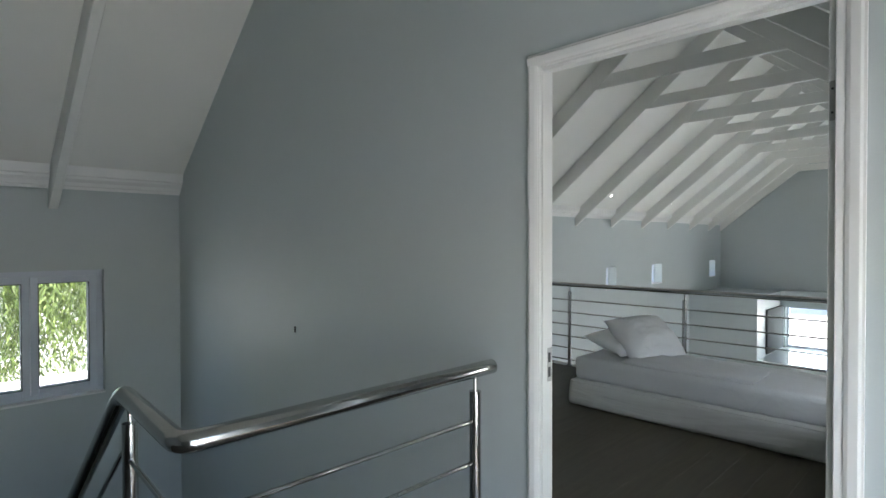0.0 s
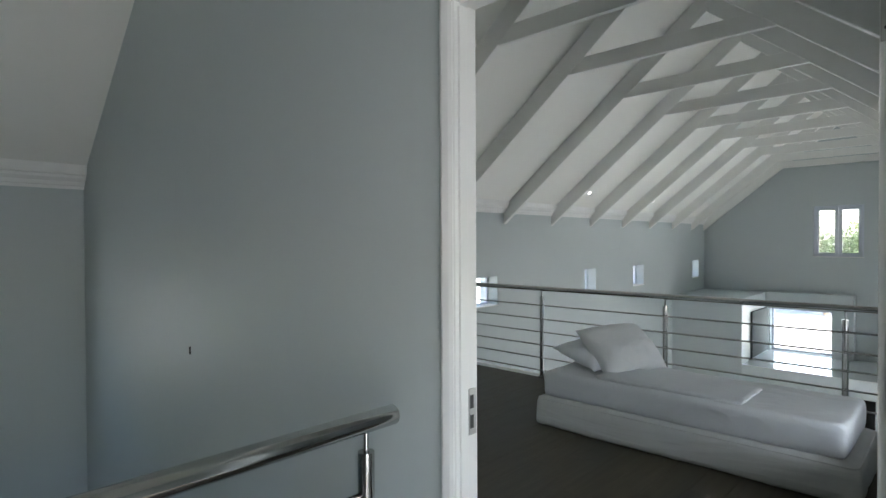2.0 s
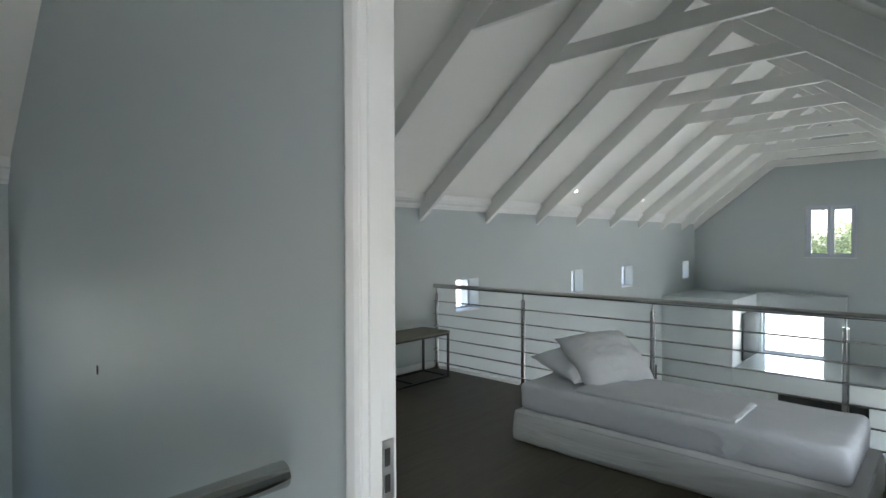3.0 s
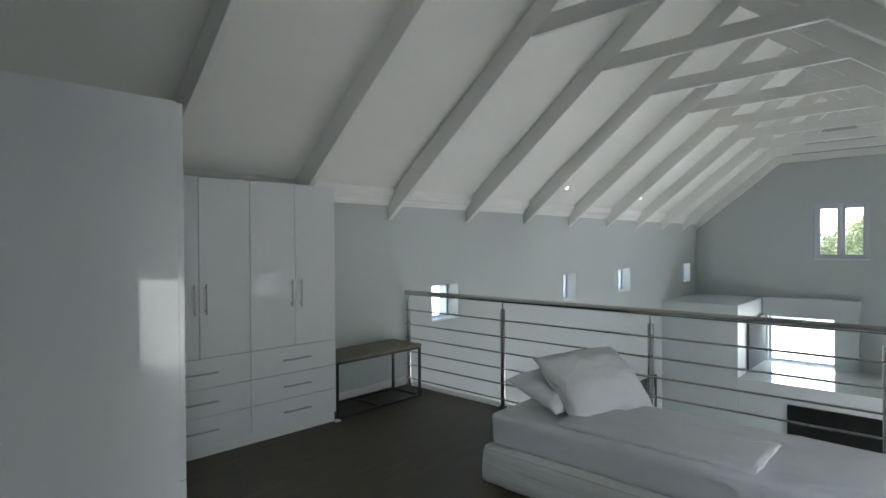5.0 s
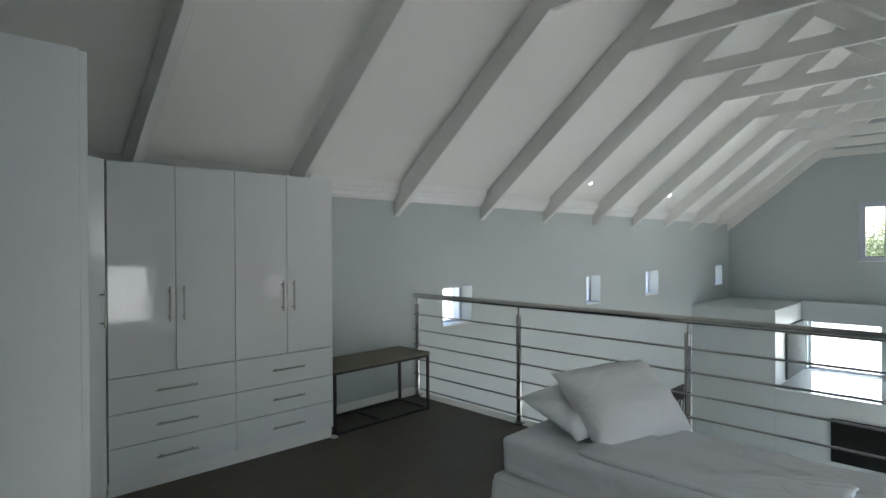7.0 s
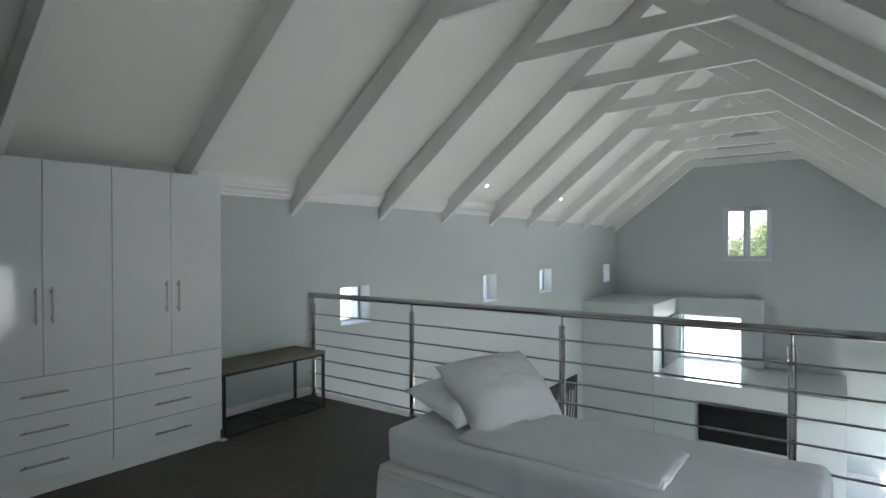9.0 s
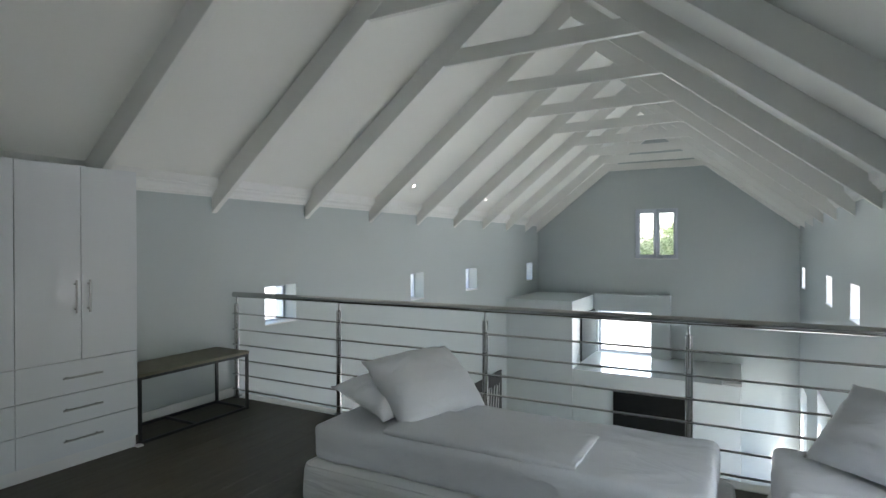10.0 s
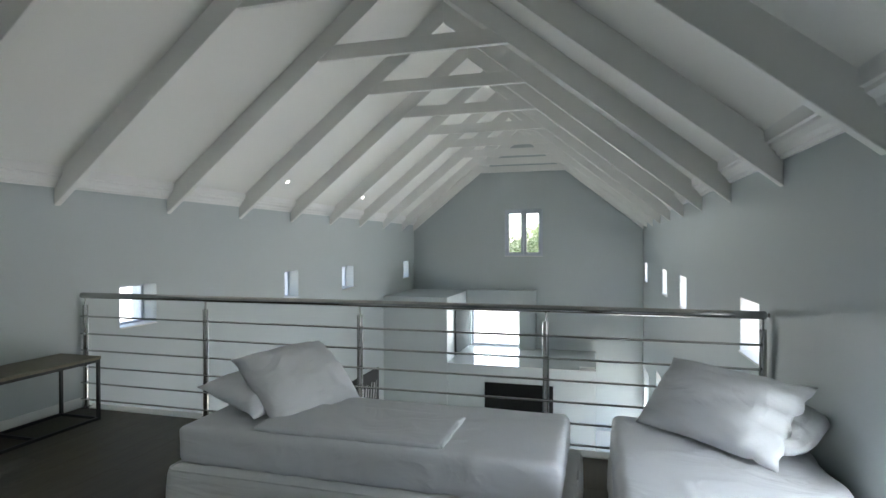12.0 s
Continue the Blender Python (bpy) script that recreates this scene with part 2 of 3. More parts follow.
# low block, deep sill and window surround at the far gable
bm = box(bmesh.new(), 10.85, XG, 3.87, YN, ZG, 0.31)
structure(obj("wall_block", bm, PAINT), "blue-grey boxed-in corner room below the gable", "wall")
structure(obj("wall_ledge", cuboid(10.87, XG, 1.0, 3.868, ZG, -1.015, bevel=0.01), PAINT), "blue-grey deep ledge under the large window", "ledge")
bm = box(box(bmesh.new(), 12.62, XG, 2.29, 2.655, -0.992, 0.335), 12.62, XG, 2.655, 3.868, -0.03, 0.335)
structure(obj("window_surround", bm, PAINT), "blue-grey raised surround of the large window", "trim")


# ---- roof timbers ----
def truss(x, collar=3.1):
    w = 0.03
    t = empty("roof_truss", "white painted timber truss with a collar tie", "truss", (x, 0, 0), "roof trusses")
    for s in (-1, 1):
        ye = YS if s < 0 else YN
        bm = prism(bmesh.new(), [(ye, ZR), (MID, ZR + SLOPE * (YN - MID)), (MID, roof(MID) + 0.02), (ye, ZC + 0.02)], "x", -w, w)
        bmesh.ops.bevel(bm, geom=[e for e in bm.edges if abs(e.verts[0].co.x - e.verts[1].co.x) < 1e-4], offset=0.004, segments=1, affect="EDGES")
        part("rafter", bm, BEAM, t)
    d = (collar - ZR) / SLOPE - 0.1
    part("collar_tie", cuboid(-w + 0.005, w - 0.005, YS + d, YN - d, collar, collar + 0.14, bevel=0.004), BEAM, t)
    return t


for x in (-3.3, -2.1, -0.86, 0.25, 1.45, 2.60, 3.73, 4.94, 6.12, 7.30, 8.50, 9.68, 10.85, 12.0, 12.8):
    truss(x, 3.04 if x > 12.5 else 3.1)


def cornice(x0, x1, side):
    prof = [(0, -0.085), (0.018, -0.085), (0.022, -0.065), (0.034, -0.06), (0.045, -0.035), (0.072, -0.012), (0.076, 0.006), (0.092, 0.012), (0.098, roof(YS + 0.098) - ZC), (0, 0.0)]
    f = (lambda d: YS + d) if side < 0 else (lambda d: YN - d)
    bm = prism(bmesh.new(), [(f(d), ZC + h) for d, h in prof], "x", x0, x1)
    return structure(obj("trim_cornice", bm, TRIM), "white moulded cornice along the eaves", "cornice")


for side in (-1, 1):
    cornice(XB, XW0, side)
    cornice(XW1, XG, side)


def skirting(a, b, nx, ny):
    (x0, y0), (x1, y1) = a, b
    bm = box(bmesh.new(), min(x0, x1) - max(-nx, 0) * 0.015, max(x0, x1) + max(nx, 0) * 0.015, min(y0, y1) - max(-ny, 0) * 0.015, max(y0, y1) + max(ny, 0) * 0.015, 0, 0.085, bevel=0.004)
    structure(obj("baseboard", bm, TRIM), "white painted skirting board", "baseboard")


skirting((2.68, YN), (XE - 0.1, YN), 0, -1)
skirting((XW1 + 0.02, YS), (XE - 0.1, YS), 0, 1)
skirting((XW1, 1.79), (XW1, 2.88), 1, 0)
skirting((XW0, 1.74), (XW0, 1.84), -1, 0)
skirting((XB, YS), (XW0 - 0.02, YS), 0, 1)
structure(obj("trim_slab_edge", cuboid(XE - 0.1, XE + 0.012, YS, YN, -0.25, 0.006, bevel=0.004), TRIM), "white painted edge of the loft floor", "trim")

# ---- door frame ----
bm = bmesh.new()
for y0, y1 in ((DOOR[0], 0.76), (1.645, DOOR[1])):
    box(bm, XW0 - 0.004, XW1 + 0.004, y0, y1, 0, 2.095, bevel=0.003)
box(bm, XW0 - 0.004, XW1 + 0.004, DOOR[0], DOOR[1], 2.095, DOOR[3], bevel=0.003)
for x0, x1, y0, y1 in ((0.020, 0.08, 0.76, 0.778), (0.01, 0.04, 1.637, 1.645)):
    box(bm, x0, x1, y0, y1, 0, 2.083, bevel=0.002)
box(bm, XW0 + 0.01, XW0 + 0.04, 0.76, 1.637, 2.083, 2.095, bevel=0.002)
frame_1 = structure(obj("door_frame", bm, TRIM), "white painted timber door frame without its leaf", "door frame")
for xa, s in ((XW0, -1), (XW1, 1)):
    prof = [(0, 0), (0, 0.008), (0.010, 0.013), (0.030, 0.016), (0.036, 0.010), (0.042, 0.010), (0.042, 0)]
    for base, k in ((0.738, -1), (1.649, 1)):
        part("architrave", prism(bmesh.new(), [(xa + s * h, base + k * d) for d, h in prof], "z", 0, 2.103), TRIM, frame_1)
    part("architrave", prism(bmesh.new(), [(xa + s * h, 2.103 + d) for d, h in prof], "y", 0.696, 1.691), TRIM, frame_1)
bm = box(bmesh.new(), 0.046, 0.076, 1.6415, 1.6455, 0.945, 1.07, bevel=0.001)
plate = part("strike_plate", bm, BRUSHED, frame_1, "steel strike plate with two latch holes")
bm = box(box(bmesh.new(), 0.050, 0.064, 1.6400, 1.6410, 1.017, 1.053), 0.050, 0.064, 1.6400, 1.6410, 0.963, 0.999)
part("latch_holes", bm, DARKGAP, plate)
for z in (0.25, 1.82):
    bm = box(bmesh.new(), 0.0165, 0.0195, 0.7615, 0.776, z - 0.05, z + 0.05, bevel=0.001)
    rod(bm, (0.015, 0.759, z - 0.05), (0.015, 0.759, z + 0.05), 0.005, 10)
    hinge = part("hinge", bm, BRUSHED, frame_1, "brushed steel hinge leaf")
    part("screws", rod(rod(bmesh.new(), (0.0162, 0.769, z + 0.03), (0.0150, 0.769, z + 0.03), 0.003, 8), (0.0162, 0.769, z - 0.03), (0.0150, 0.769, z - 0.03), 0.003, 8), DARKGAP, hinge)


# ---- windows ----
def window(name, axis, at, out, u0, u1, z0, z1, panes, label, frame_w=0.045, sill=True, stile=0.038, sunlit_white=False):
    """A fixed or casement window in an opening, its frame set back from the wall face by at; out is +1 or -1."""
    w = empty(name, label, "window", kind="structure")
    lo, hi = sorted((at, at + out * 0.05))

    def b(bm, a0, a1, d0, d1, c0, c1, bev=0.004):
        d0, d1 = sorted((d0, d1))
        return box(bm, d0, d1, a0, a1, c0, c1, bevel=bev) if axis == "x" else box(bm, a0, a1, d0, d1, c0, c1, bevel=bev)
    bm = bmesh.new()
    b(bm, u0, u1, lo, hi, z0, z0 + frame_w)
    b(bm, u0, u1, lo, hi, z1 - frame_w, z1)
    b(bm, u0, u0 + frame_w, lo, hi, z0 + frame_w, z1 - frame_w)
    b(bm, u1 - frame_w, u1, lo, hi, z0 + frame_w, z1 - frame_w)
    span = (u1 - u0 - 2 * frame_w) / panes
    part("window_frame", bm, ALU, w)
    for k in range(panes):
        a0 = u0 + frame_w + k * span
        a1 = a0 + span
        m = 0.0
        if panes > 1:
            m = stile
            bm = bmesh.new()
            p0, p1 = lo - 0.008, hi + 0.008
            b(bm, a0 + 0.002, a0 + m, p0, p1, z0 + frame_w, z1 - frame_w)
            b(bm, a1 - m, a1 - 0.002, p0, p1, z0 + frame_w, z1 - frame_w)
            b(bm, a0 + m, a1 - m, p0, p1, z0 + frame_w, z0 + frame_w + m)
            b(bm, a0 + m, a1 - m, p0, p1, z1 - frame_w - m, z1 - frame_w)
            sash = part("sash", bm, ALU, w)
        else:
            sash = w
        mid = (lo + hi) / 2
        g = b(bmesh.new(), a0 + m, a1 - m, mid - 0.003, mid + 0.003, z0 + frame_w + m, z1 - frame_w - m, 0)
        pane = part("pane", g, GLASS, sash)
        if panes > 1:
            bm = bmesh.new()
            q0, q1 = lo - 0.0095, hi + 0.0095
            c0, c1 = z0 + frame_w + m, z1 - frame_w - m
            b(bm, a0 + m - 0.001, a0 + m + 0.004, q0, q1, c0, c1, 0)
            b(bm, a1 - m - 0.004, a1 - m + 0.001, q0, q1, c0, c1, 0)
            b(bm, a0 + m + 0.004, a1 - m - 0.004, q0, q1, c0 - 0.001, c0 + 0.004, 0)
            b(bm, a0 + m + 0.004, a1 - m - 0.004, q0, q1, c1 - 0.004, c1 + 0.001, 0)
            part("gasket", bm, DARKGAP, sash, "thin black rubber glazing seal")
        pane.visible_shadow = False
    # white reveal boards: the sun's brightness on the reveal, put into its colour
    if sunlit_white:
        inner = YN if out > 0 else YS
        d0, d1 = inner + out * 0.003, at
        part("reveal", b(bmesh.new(), u0, u0 + 0.006, d0, d1, z0, z1, 0), TRIM, w)
        part("reveal", b(bmesh.new(), u1 - 0.006, u1, d0, d1, z0, z1, 0), TRIM, w)
        part("reveal", b(bmesh.new(), u0 + 0.006, u1 - 0.006, d0, d1, z1 - 0.006, z1, 0), TRIM, w)
    if sill:
        inner = (YN if out > 0 else YS) if axis == "y" else XG
        bm = b(bmesh.new(), u0 + 0.002, u1 - 0.002, inner - out * 0.012, at, z0 - 0.001, z0 + 0.014, 0.003)
        part("window_sill", bm, TRIM, w)
    return w


n = 1
for a, c in SLITS_N:
    window("window_%d" % n, "y", YN + 0.16, 1, a, c, SZ0, SZ1, 1, "small square white-framed window in a deep reveal", 0.03)
    n += 1
for a, c in SLITS_S:
    window("window_%d" % n, "y", YS - 0.17, -1, a, c, SZ0, SZ1, 1, "small square white-framed window, its deep reveal whitened as if sunlit", 0.03, sunlit_white=True)
    n += 1
window("window_%d" % n, "y", YN + 0.06, 1, LAND_WIN[0], LAND_WIN[1], LAND_WIN[2], LAND_WIN[3], 2, "white two-sash aluminium window over the stairwell", 0.042, stile=0.048)
window("window_%d" % (n + 1), "x", XG + 0.06, 1, GW[0], GW[1], GW[2], GW[3], 2, "white two-sash gable window showing trees", 0.034, stile=0.058)
window("window_%d" % (n + 2), "x", XG + 0.10, 1, BIGW[0], BIGW[1], BIGW[2], BIGW[3], 1, "large white-framed window above a deep ledge", 0.05, sill=False)
window("window_%d" % (n + 3), "y", YS - 0.18, -1, LOUVRE[0], LOUVRE[1], LOUVRE[2], LOUVRE[3], 1, "white-framed bedroom window behind a slatted blind")
for k, (a, c, z0, z1) in enumerate(FRENCH):
    window("window_%d" % (n + 4 + k), "y", YS - 0.16, -1, a, c, z0 + 0.002, z1, 2, "tall white-framed ground-floor glass doors", 0.06, sill=False)

# glass doors never in view, added as a light source for the landing
window("window_%d" % (n + 7), "y", YS - 0.16, -1, ADDED_DOOR[0], ADDED_DOOR[1], ADDED_DOOR[2] + 0.002, ADDED_DOOR[3], 2, "tall white-framed glass doors added out of view to light the landing", 0.06, sill=False)
structure(obj("door_threshold", cuboid(XW0 - 0.01, XW1 + 0.01, 0.761, 1.644, 0.0, 0.005, bevel=0.002), FLOOR), "dark wood threshold in the doorway", "threshold")

blind = empty("slatted_blind", "white horizontal slatted blind hung in a window reveal", "blind", (0, YS - 0.10, 0))
for k in range(17):
    z = LOUVRE[2] + 0.035 + k * 0.046
    bm = box(bmesh.new(), LOUVRE[0] + 0.02, LOUVRE[1] - 0.02, -0.025, 0.025, -0.0015, 0.0015)
    bmesh.ops.rotate(bm, verts=bm.verts, cent=(0, 0, 0), matrix=Matrix.Rotation(radians(-28), 3, "X"))
    bmesh.ops.translate(bm, verts=bm.verts, vec=(0, 0, z))
    part("slat", bm, TRIM, blind)
part("head_rail", cuboid(LOUVRE[0] + 0.01, LOUVRE[1] - 0.01, -0.025, 0.025, LOUVRE[3] - 0.04, LOUVRE[3] - 0.002, bevel=0.003), TRIM, blind)

# ---- downlights ----
SPOT = bpy.data.materials.new("lit_lamp")
SPOT.use_nodes = True
SPOT.node_tree.nodes["Principled BSDF"].inputs["Emission Color"].default_value = (1, 0.95, 0.88, 1)
SPOT.node_tree.nodes["Principled BSDF"].inputs["Emission Strength"].default_value = 2.5


def downlight(x, y):
    up = -1 if y > MID else 1
    d = empty("ceiling_downlight", "small round lit downlight in the sloping ceiling", "downlight", (x, y, roof(y)), "ceiling downlights")
    d.rotation_euler = (math.atan(SLOPE) * up, 0, 0)
    bm = rod(bmesh.new(), (0, 0, -0.006), (0, 0, 0.0), 0.036, 24)
    part("trim_ring", bm, TRIM, d)
    part("lamp", rod(bmesh.new(), (0, 0, -0.008), (0, 0, -0.0065), 0.024, 20), SPOT, d)


for x, y in ((6.64, 4.89), (9.06, 4.90), (2.02, 3.885)):
    downlight(x, y)


# ---- loft railing ----
def post(parent, x, y, top, rail_z, foot=0.0, r=0.0215):
    p = part("post", rod(bmesh.new(), (x, y, foot), (x, y, top), r, 20), STEEL, parent, smooth="edges")
    part("pin", rod(bmesh.new(), (x, y, top), (x, y, rail_z), 0.007, 12), STEEL, p, smooth="edges")
    part("base_flange", rod(rod(bmesh.new(), (x, y, foot), (x, y, foot + 0.008), 0.045, 24), (x, y, foot + 0.008), (x, y, foot + 0.02), 0.028, 20), STEEL, p, smooth="edges")
    return p


RODS = (0.078, 0.216, 0.353, 0.493, 0.633, 0.780)
rail = empty("loft_railing", "polished steel balustrade with six thin horizontal rods", "railing")
XR = 3.943
part("handrail", rod(bmesh.new(), (XR, 0.020, 0.955), (XR, YN - 0.005, 0.955), 0.0255, 24), STEEL, rail, smooth="edges")
part("wall_stub", rod(rod(bmesh.new(), (XR, 0.0, 0.955), (XR, 0.024, 0.955), 0.008, 12), (XR, 0.0, 0.955), (XR, 0.007, 0.955), 0.016, 16), STEEL, rail)
for y in (0.035, 1.32, 2.655, 3.982, 5.19):
    post(rail, XR, y, 0.872, 0.96)
for z in RODS:
    part("rod", rod(bmesh.new(), (XR - 0.026, 0.05, z), (XR - 0.026, YN - 0.02, z), 0.0075, 10), STEEL, rail, smooth="edges")

# ---- landing railing and stair ----
lrail = empty("stair_railing", "polished steel stair balustrade with a thick bent handrail", "railing")
path = rounded([(-0.085, 1.80, 1.0), (-1.20, 1.80, 1.0), (-1.165, 2.38, 1.0), (-1.165, 5.1, -1.24)], 0.05, 6)
part("handrail", tube(bmesh.new(), path, 0.027, 22), STEEL, lrail, smooth="edges")
post(lrail, -0.178, 1.80, 0.925, 0.98)
post(lrail, -1.168, 2.30, 0.925, 0.98)
for k in range(1, 4):
    y = 2.38 + 0.85 * k
    z = 1.0 - 0.8615 * (y - 2.38)
    post(lrail, -1.165, y, z - 0.075, z - 0.01, z - 1.0)
for dz in (0.183, 0.333, 0.483, 0.633, 0.783, 0.925):
    part("rod", tube(bmesh.new(), rounded([(-0.178, 1.80, 1.0 - dz), (-1.20, 1.80, 1.0 - dz), (-1.165, 2.38, 1.0 - dz), (-1.165, 5.05, -1.20 - dz)], 0.03, 4), 0.0075, 10), STEEL, lrail, smooth=True)
stair = empty("staircase", "straight flight of dark wood steps going down", "staircase")
for k in range(15):
    y0 = 2.5 + 0.187 * k
    part("step", cuboid(-2.15, -1.21, y0, y0 + 0.21, -0.183 * (k + 1) - 0.10, -0.183 * (k + 1), bevel=0.004), FLOOR, stair)

# mark on the partition
tagged(obj("cable_outlet", box(bmesh.new(), -0.003, 0.004, 3.369, 3.383, 0.932, 0.968), DARKGAP), "small dark cable hole in the painted wall", "outlet")


# ---- wardrobes ----
def bar_handle(parent, a, b, out):
    bm = rod(bmesh.new(), a, b, 0.0065, 12)
    a, b, out = Vector(a), Vector(b), Vector(out)
    for f in (0.12, 0.88):
        p = a.lerp(b, f)
        rod(bm, p, p - out, 0.005, 10)
    return part("handle", bm, BRUSHED, parent, "brushed steel bar handle", smooth="edges")


WU, WH = 0.73, 1.93


def wardrobe_unit(at, turn, WD, label):
    """A unit with two doors over three drawers, WD deep; its front faces -y at local y 0, then it is turned."""
    w = empty("wardrobe", label, "wardrobe", at, "fitted wardrobes")
    w.rotation_euler = (0, 0, radians(turn))
    bm = bmesh.new()
    box(bm, 0, 0.018, 0.0195, WD, 0.085, WH, bevel=0.001)
    box(bm, WU - 0.018, WU, 0.0195, WD, 0.085, WH, bevel=0.001)
    box(bm, 0.018, WU - 0.018, 0.022, WD, WH - 0.018, WH)
    box(bm, 0.018, WU - 0.018, 0.022, WD, 0.085, 0.103)
    box(bm, 0.018, WU - 0.018, WD - 0.01, WD, 0.103, WH - 0.018)
    part("body", bm, GLOSS, w)
    part("plinth", cuboid(0.0, WU, 0.028, WD, 0, 0.0845), TRIM, w)
    g = 0.002
    for k in range(2):
        x0 = k * WU / 2
        d = part("door", cuboid(x0 + g, x0 + WU / 2 - g, 0, 0.019, 0.683 + g, WH - 0.004, bevel=0.0015), GLOSS, w)
        hx = WU / 2 + (-0.04 if k == 0 else 0.04)
        bar_handle(d, (hx, -0.03, 0.985), (hx, -0.03, 1.195), (0, -0.03, 0))
    for z0, z1 in ((0.085, 0.280), (0.280, 0.474), (0.474, 0.683)):
        d = part("drawer_front", cuboid(g, WU - g, 0, 0.019, z0 + g, z1 - g, bevel=0.0015), GLOSS, w)
        zc = (z0 + z1) / 2 + 0.003
        bar_handle(d, (WU / 2 - 0.12, -0.03, zc), (WU / 2 + 0.115, -0.03, zc), (0, -0.03, 0))
    return w


first = wardrobe_unit((1.985, 4.800, 0), -2.2, 0.395, "white gloss wardrobe with two doors over three drawers")
copy_thing(first, pose(1.2555, 4.828, 0, 0, 0, -2.2))
side_unit = wardrobe_unit((0.765, 2.92, 0), 90, 0.68, "white gloss wardrobe with two doors, its end panel beside the doorway")
copy_thing(side_unit, pose(0.765, 3.652, 0, 0, 0, 90))
corner = empty("corner_wardrobe", "white gloss corner wardrobe with one slanting door", "wardrobe")
bm = prism(bmesh.new(), [(0.20, 4.385), (0.750, 4.385), (1.250, 4.855), (1.250, YN), (0.20, YN)], "z", 0.0, WH)
part("body", bm, GLOSS, corner)
a, b2 = Vector((0.767, 4.386, 0)), Vector((1.249, 4.826, 0))
u = (b2 - a).normalized()
nrm = Vector((u.y, -u.x, 0))
bm = prism(bmesh.new(), [tuple((a + u * 0.003).xy), tuple((b2 - u * 0.004).xy), tuple((b2 - u * 0.004 - nrm * 0.018).xy), tuple((a + u * 0.003 - nrm * 0.018).xy)], "z", 0.064, WH - 0.004)
d = part("door", bm, GLOSS, corner)
h0 = b2 - u * 0.05 + nrm * 0.03
bar_handle(d, h0 + Vector((0, 0, 0.985)), h0 + Vector((0, 0, 1.195)), nrm * 0.03)
part("foot_plate", cuboid(0.715, 0.76, -0.02, 0.035, 0, 0.012, bevel=0.002), TRIM, first)

# ---- bench ----
bench = empty("bench", "low bench with grey wood top and black steel frame", "bench")
part("seat", cuboid(2.73, 3.725, 4.785, 5.20, 0.478, 0.502, bevel=0.003), GREYTOP, bench)
for x0 in (2.735, 3.699):
    for y0 in (4.790, 5.17):
        part("leg", cuboid(x0, x0 + 0.021, y0, y0 + 0.021, 0, 0.478), BLACK, bench)
    part("foot_rail", cuboid(x0, x0 + 0.021, 4.811, 5.17, 0.0, 0.021), BLACK, bench)
    part("top_rail", cuboid(x0, x0 + 0.021, 4.811, 5.17, 0.457, 0.478), BLACK, bench)
for y0 in (4.790, 5.17):
    part("long_foot_rail", cuboid(2.756, 3.699, y0, y0 + 0.021, 0.0, 0.021), BLACK, bench)
    part("long_top_rail", cuboid(2.756, 3.699, y0, y0 + 0.021, 0.457, 0.478), BLACK, bench)
part("middle_rail", cuboid(3.20, 3.221, 4.811, 5.17, 0.0, 0.021), BLACK, bench)


# ---- soft things ----
def soft_box(x0, x1, y0, y1, z0, z1, r, cuts=(20, 30, 6), amp=0.006, freq=5.0, seed=0.0, sag=0.0, flare=0.0):
    """A box with rounded edges and gentle creases."""
    nx, ny, nz = cuts
    bm = bmesh.new()
    seen = {}

    def vert(i, j, k):
        key = (i, j, k)
        if key in seen:
            return seen[key]
        p = Vector((x0 + (x1 - x0) * i / nx, y0 + (y1 - y0) * j / ny, z0 + (z1 - z0) * k / nz))
        q = Vector((min(max(p.x, x0 + r), x1 - r), min(max(p.y, y0 + r), y1 - r), min(max(p.z, z0 + min(r, 0.3 * (z1 - z0))), z1 - r)))
        d = p - q
        out = d.normalized() if d.length > 1e-6 else Vector((0, 0, 0))
        if d.length > 1e-6:
            p = q + out * min(r, d.length if k == 0 else r)
        f = p * freq + Vector((seed, seed * 1.7, 0))
        c = noise.noise(Vector((f.x * 1.0 + f.y * 0.5, f.y * 0.35 - f.x * 0.2, f.z * 0.5)))
        fold = 1 - abs(noise.noise(Vector((f.x * 0.5 + f.y * 0.55, f.y * 0.4 - f.x * 0.7, f.z * 0.6 + 7)))) * 2.2
        h = amp * (0.6 * c + max(fold, 0) ** 4)
        p = p + (out if out.length else Vector((0, 0, 1))) * h
        if k < nz and flare:
            p += Vector((out.x, out.y, 0)) * flare * (1 - k / nz) * (0.5 + noise.noise(Vector((p.x * 9 + seed, p.y * 9, 0))))
        if sag:
            p.z -= sag * math.sin(math.pi * i / nx) * math.sin(math.pi * j / ny) * (k / nz)
        if k == 0:
            p.z = max(p.z, z0)
        seen[key] = bm.verts.new(p)
        return seen[key]
    for i in range(nx):
        for j in range(ny):
            for k in (0, nz):
                bm.faces.new([vert(a, b, k) for a, b in ((i, j), (i + 1, j), (i + 1, j + 1), (i, j + 1))])
    for k in range(nz):
        for i in range(nx):
            for j in (0, ny):
                bm.faces.new([vert(a, j, c) for a, c in ((i, k), (i + 1, k), (i + 1, k + 1), (i, k + 1))])
        for j in range(ny):
            for i in (0, nx):
                bm.faces.new([vert(i, b, c) for b, c in ((j, k), (j + 1, k), (j + 1, k + 1), (j, k + 1))])
    return bm


